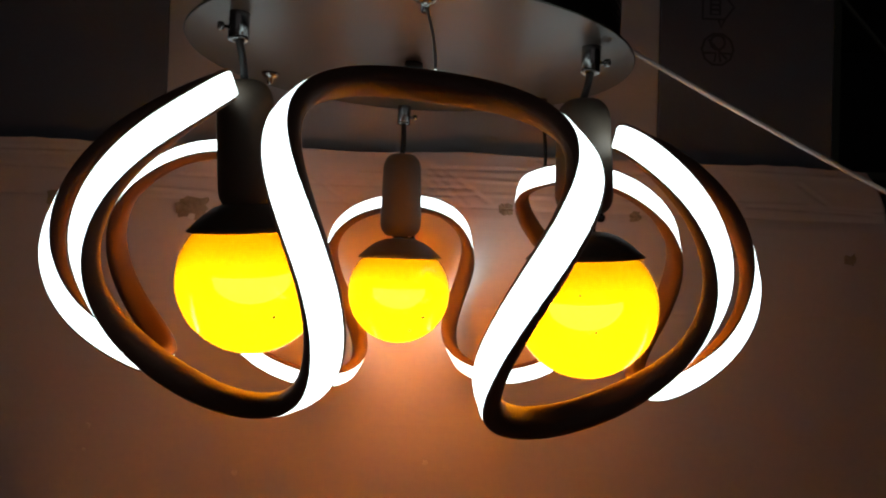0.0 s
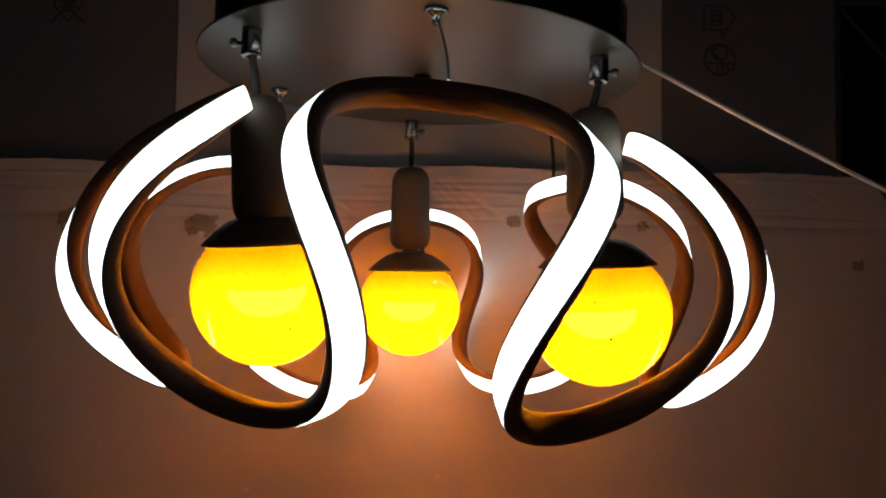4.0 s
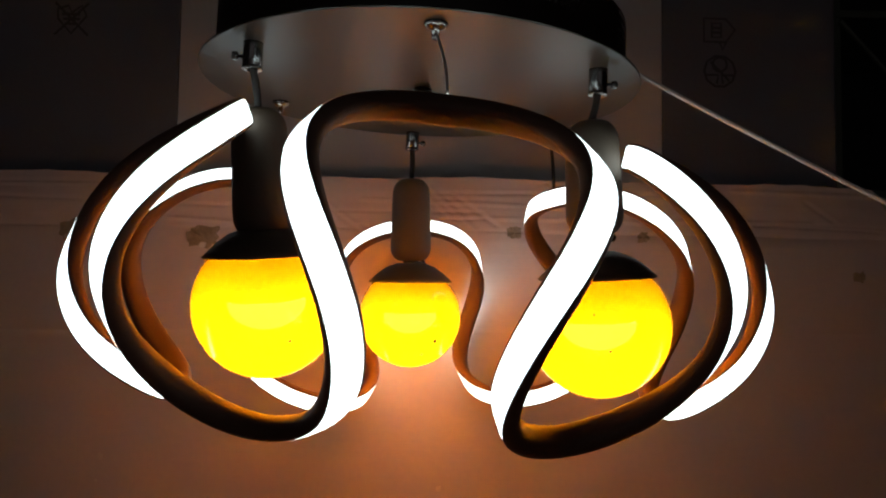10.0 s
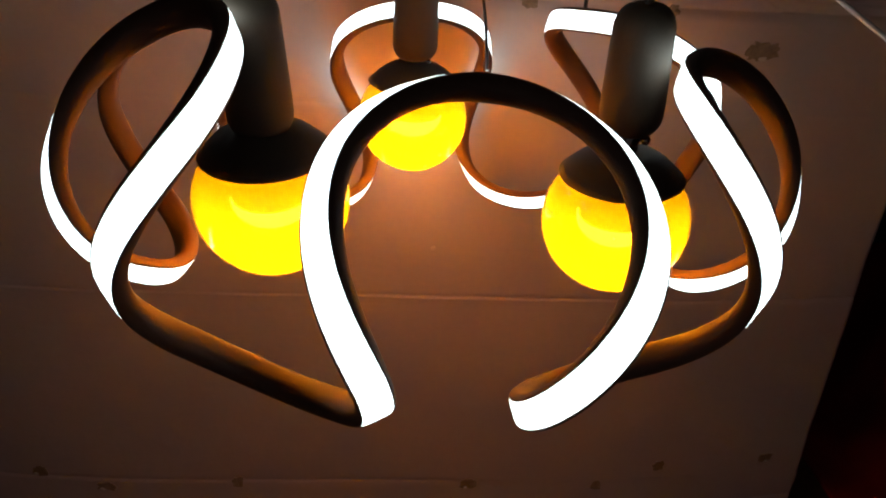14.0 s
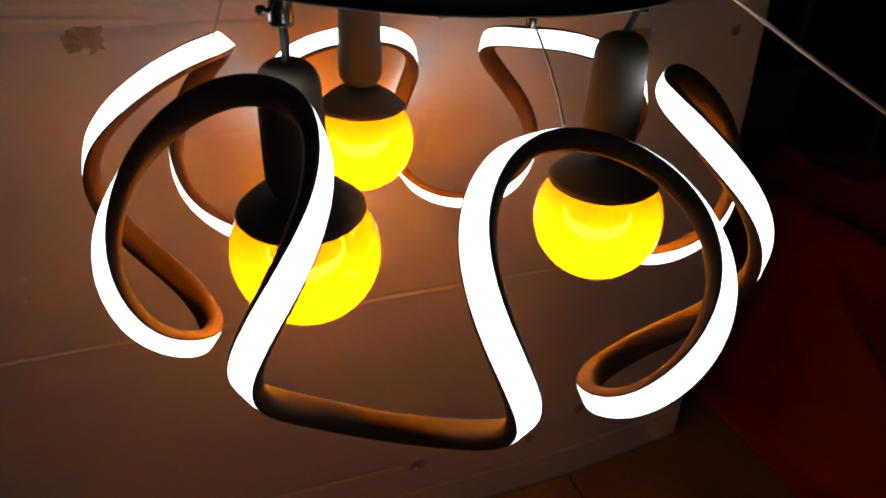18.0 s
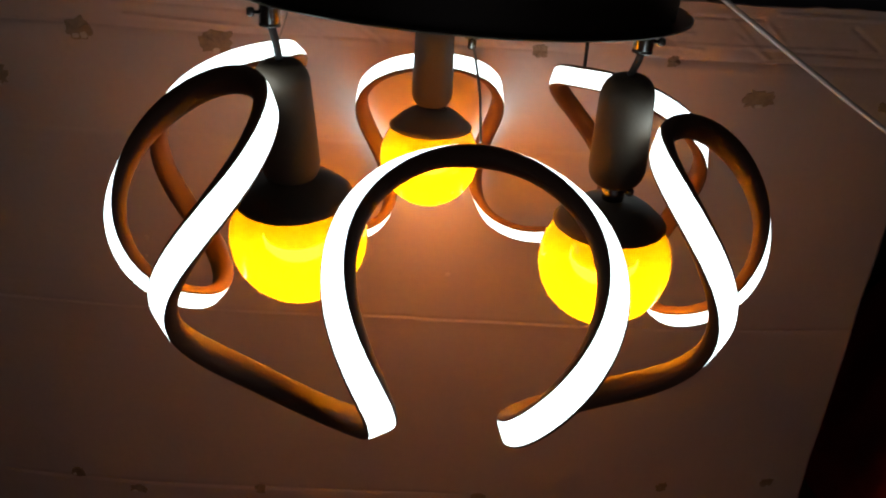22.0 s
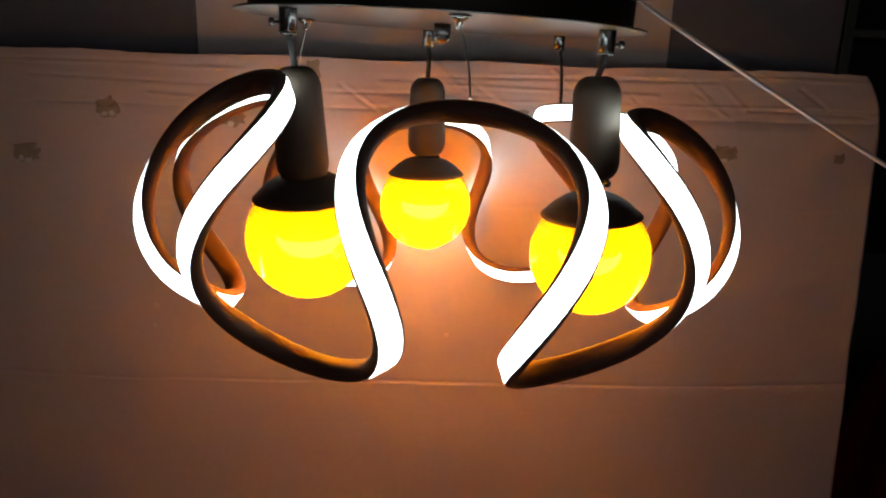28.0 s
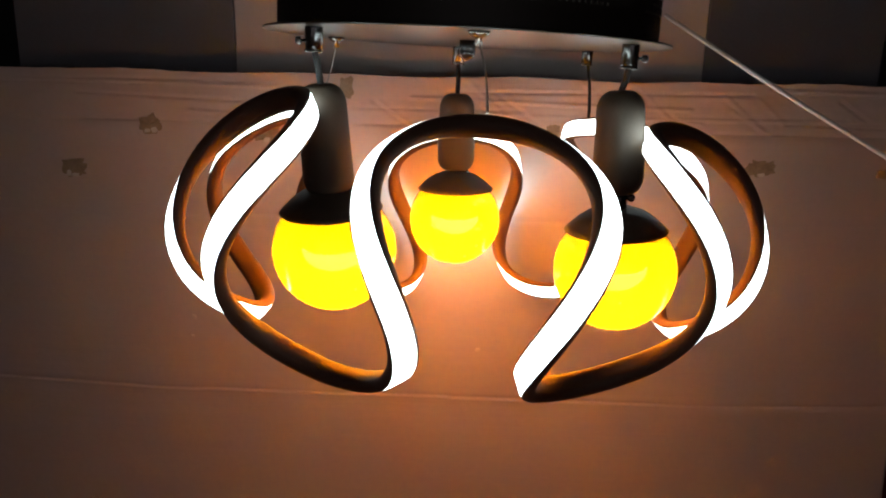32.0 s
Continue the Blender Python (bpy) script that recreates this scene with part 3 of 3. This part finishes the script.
def scrap(x, z, w, h, seed, lifted=0.0):
    """A ragged torn scrap left on the sheet, with one long torn corner."""
    bm = bmesh.new()
    rnd = random.Random(seed)
    ring = []
    spike = rnd.randrange(2, 6)
    for k in range(22):
        a = 2 * math.pi * k / 22
        r = 1.0 + rnd.uniform(-0.26, 0.16) + (0.35 if k == spike else 0.0)
        ring.append((x + w * r * math.copysign(abs(math.cos(a)) ** 0.7, math.cos(a)), z + h * r * math.copysign(abs(math.sin(a)) ** 0.7, math.sin(a))))
    lift = lambda p, q, up: Vector((p, board_y(p, q) - board_relief(p, q) - up - lifted, q))
    low = [bm.verts.new(lift(p, q, -0.001)) for p, q in ring]
    high = [bm.verts.new(lift(p, q, 0.0012 + 0.0008 * rnd.random())) for p, q in ring]
    mid = bm.verts.new(lift(x, z, 0.0016))
    for k in range(22):
        j = (k + 1) % 22
        bm.faces.new((low[k], low[j], high[j], high[k]))
        bm.faces.new((high[k], high[j], mid))
    return bm


SCRAPS = ((-0.4501, 0.0962, 0.016, 0.012), (-0.5656, 0.031, 0.019, 0.014), (-0.1686, 0.155, 0.009, 0.015), (-0.2833, 0.0894, 0.021, 0.014), (0.4162, 0.0551, 0.021, 0.012),
          (0.5901, 0.05, 0.009, 0.007), (0.121, 0.102, 0.01, 0.008), (0.2926, 0.098, 0.008, 0.007), (-0.5853, -0.669, 0.012, 0.011), (-0.4864, -0.6985, 0.015, 0.009),
          (-0.2748, -0.6857, 0.009, 0.011), (0.1083, -0.6932, 0.014, 0.011), (0.3323, -0.6985, 0.009, 0.009), (0.4347, -0.6553, 0.01, 0.009), (0.6269, -0.6524, 0.012, 0.01))
bits = random.Random(11)
for k, (x, z, w, h) in enumerate(SCRAPS):
    x *= 1 + bow(x) / 1.5
    piece = part("tape_scrap", scrap(x, z, w, h, k), TAPE, card, "torn brown tape scrap")
    if w > 0.011:
        for n in range(bits.choice((1, 2))):
            a = bits.uniform(3.4, 5.6)
            part("torn_paper", scrap(x + 0.75 * w * math.cos(a), z + 0.75 * h * math.sin(a), w * bits.uniform(0.16, 0.3), h * bits.uniform(0.2, 0.35), 40 + 3 * k + n, 0.0012), TORN, piece, "pale torn paper fibre")
for x, z, r in ((-0.407, -0.1925, 0.004), (0.0258, -0.2323, 0.0035), (-0.2204, -0.250, 0.0035), (-0.411, -0.223, 0.002)):
    part("paper_chip", scrap(x, z, r, r * 0.9, int(x * 900)), CHIP, card, "small torn paper chip")

# ---- the printed carton behind it ----
BOX_TOP = 0.60
carton = tagged(new("carton"), "large printed carton, white middle and slate ends", "carton")
carton.matrix_world = pose(0.0, 0.339, FLOOR_Z, 0, 0, 0.9)


def panel(x0, x1):
    bm = block(x0, x1, 0, 0.32, 0, BOX_TOP - FLOOR_Z, 0.002)
    return bm


part("middle_panel", panel(-0.338, 0.336), BOX_WHITE, carton, "white printed middle")
ends = [part("end_panel", panel(-0.657, -0.3385), BOX_DARK, carton, "slate printed end"), part("end_panel", panel(0.3365, 0.588), BOX_DARK, carton, "slate printed end")]


def strokes(lines, x, z, size, wide):
    """Printed strokes, 0.4 mm thick, from lines of points in a unit square."""
    bm = bmesh.new()
    for line in lines:
        pts = [Vector((x + ax * size, 0, z + az * size)) for ax, az in line]
        shut = (pts[0] - pts[-1]).length < 1e-6
        if shut:
            pts = pts[:-1]
        n = len(pts)
        rings = []
        for k in range(n):
            a = pts[(k - 1) % n] if shut or k else pts[0]
            b = pts[(k + 1) % n] if shut or k < n - 1 else pts[-1]
            t = (b - a).normalized()
            side = Vector((-t.z, 0, t.x)) * wide / 2
            rings.append([bm.verts.new(pts[k] + side * u + Vector((0, v, 0))) for u, v in ((-1, -0.0004), (1, -0.0004), (1, 0.0002), (-1, 0.0002))])
        for r, q in list(zip(rings, rings[1:])) + ([(rings[-1], rings[0])] if shut else []):
            for k in range(4):
                bm.faces.new((r[k], r[(k + 1) % 4], q[(k + 1) % 4], q[k]))
        if not shut:
            bm.faces.new(rings[0]), bm.faces.new(rings[-1])
    return bm


ring = [(0.5 * math.cos(2 * math.pi * k / 16), 0.5 * math.sin(2 * math.pi * k / 16)) for k in range(17)]
ARROW_BOX = [[(-0.5, 0.45), (0.2, 0.45), (0.5, 0.1), (0.2, -0.3), (-0.5, -0.3), (-0.5, 0.45)], [(-0.25, 0.3), (-0.25, -0.15), (0.05, -0.15), (0.05, 0.3), (-0.25, 0.3)], [(-0.25, 0.15), (0.05, 0.15)], [(-0.25, 0.0), (0.05, 0.0)], [(0.0, -0.3), (0.1, -0.55), (0.2, -0.3)]]
LOOPS = [[(0.42 * math.cos(a) * s, 0.42 * math.sin(a) * s + o) for a in [2 * math.pi * k / 10 for k in range(11)]] for s, o in ((1.2, 0.0), (0.55, 0.22))] + [[(-0.42, -0.12), (-0.05, -0.12), (-0.1, -0.4)], [(0.42, -0.12), (0.05, -0.12), (0.1, -0.4)], [(-0.3, 0.3), (0.3, -0.3)]]
CROSSED = [[(-0.42, 0.3), (-0.1, 0.42), (0.0, 0.2), (0.3, 0.42), (0.45, 0.1), (0.0, -0.45), (-0.4, 0.0), (-0.42, 0.3)], [(-0.5, 0.5), (0.5, -0.5)], [(0.5, 0.5), (-0.5, -0.5)], [(-0.3, 0.15), (0.25, 0.15)], [(-0.25, 0.0), (0.25, 0.0)], [(-0.15, -0.15), (0.15, -0.15)]]
for lines, x, z, owner, size in ((CROSSED, -0.485, 0.389, 0, 0.045), (ARROW_BOX, -0.474, 0.446, 0, 0.049), (ARROW_BOX, 0.419, 0.397, 1, 0.045), (LOOPS, 0.419, 0.341, 1, 0.045)):
    part("printed_symbol", strokes(lines, x, z - FLOOR_Z, size, 0.0035), INK, ends[owner], "dark printed handling symbol")

# ---- dim clutter beside the board ----
def ease(t):
    t = min(1.0, max(0.0, t))
    return t * t * (3 - 2 * t)


def heap():
    """A heap of crumpled cloth, higher to the back."""
    bm = bmesh.new()
    nx, ny = 90, 110
    rows = []
    for j in range(ny + 1):
        row = []
        for i in range(nx + 1):
            x, y = 0.86 + 0.99 * i / nx, -0.25 + 1.25 * j / ny
            edge = 0.90 + 0.10 * ease(y / 0.8) + 0.03 * noise.noise((y * 6, 1.0, 0))
            h = ease((x - edge) / 0.14) * (0.06 + 0.32 * ease((y + 0.22) / 0.75)) * ease((y + 0.25) / 0.12) * ease((1.0 - y) / 0.1) * ease((1.85 - x) / 0.2)
            fold = 0.5 + 0.5 * math.sin(17 * (x * 0.8 + y * 0.5) + 5 * noise.noise((x * 3, y * 3, 0)))
            h *= 0.86 + 0.16 * fold ** 2 + 0.12 * noise.noise((x * 5, y * 5, 3)) + 0.03 * noise.noise((x * 22, y * 18, 5))
            row.append(bm.verts.new((x, y, FLOOR_Z + 0.003 + max(0.0, h))))
        rows.append(row)
    for a, b in zip(rows, rows[1:]):
        for i in range(nx):
            bm.faces.new((a[i], a[i + 1], b[i + 1], b[i]))
    rim = rows[0] + [r[-1] for r in rows[1:]] + rows[-1][-2::-1] + [r[0] for r in rows[-2:0:-1]]
    foot = [bm.verts.new((v.co.x, v.co.y, FLOOR_Z)) for v in rim]
    for k in range(len(rim)):
        n = (k + 1) % len(rim)
        bm.faces.new((rim[k], rim[n], foot[n], foot[k]))
    bm.faces.new(foot)
    return bm


tagged(mesh_object("red_cloth", heap(), RED, True), "crumpled dark red cloth heaped on the floor", "cloth")

crate = tagged(new("storage_crate"), "dull grey plastic crate standing in the dark", "crate")
crate.location = (1.32, 1.28, FLOOR_Z)
part("crate_body", block(-0.27, 0.27, -0.2, 0.2, 0.0, 0.56, 0.012), CRATE, crate)
part("crate_rim", block(-0.285, 0.285, -0.215, 0.215, 0.53, 0.565, 0.008), CRATE, crate)

rack = tagged(new("shelf_rack"), "dull grey-green steel shelf rack in the dark", "shelf")
rack.location = (0.96, 1.0, FLOOR_Z)
for x, y in ((0.0, 0.0), (0.0, 0.4), (0.9, 0.0), (0.9, 0.4)):
    part("upright", block(x, x + 0.025, y, y + 0.025, 0.0, 1.95, 0.002), SHELF, rack)
for z in (1.10, 1.53, 1.93):
    part("shelf_board", block(0.0, 0.925, -0.003, 0.428, z, z + 0.018, 0.002), SHELF, rack)
part("brace", tube([(0.02, -0.006, 1.52), (0.22, -0.006, 1.30)], 0.006, 8), SHELF, rack)


# ---- floor tiles, laid last ----
tile_mesh = None
for i in range(-4, 4):
    for j in range(-5, 4):
        x0, x1 = max(-2.0, 0.442 + 0.6 * i), min(2.2, 0.442 + 0.6 * (i + 1))
        y0, y1 = max(-2.6, 0.10 + 0.6 * j), min(1.8, 0.10 + 0.6 * (j + 1))
        if x1 - x0 < 0.05 or y1 - y0 < 0.05:
            continue
        if x1 - x0 > 0.599 and y1 - y0 > 0.599:
            if tile_mesh is None:
                tile_mesh = part("tile", block(-0.298, 0.298, -0.298, 0.298, -0.004, 0, 0.0015), FLOOR, floor)
                ob = tile_mesh
            else:
                ob = new("tile", tile_mesh.data)
                ob.parent = floor
            ob.location = ((x0 + x1) / 2, (y0 + y1) / 2, FLOOR_Z)
        else:
            ob = part("tile", block(x0 + 0.002, x1 - 0.002, y0 + 0.002, y1 - 0.002, -0.004, 0, 0.0015), FLOOR, floor)
            ob.location.z = FLOOR_Z
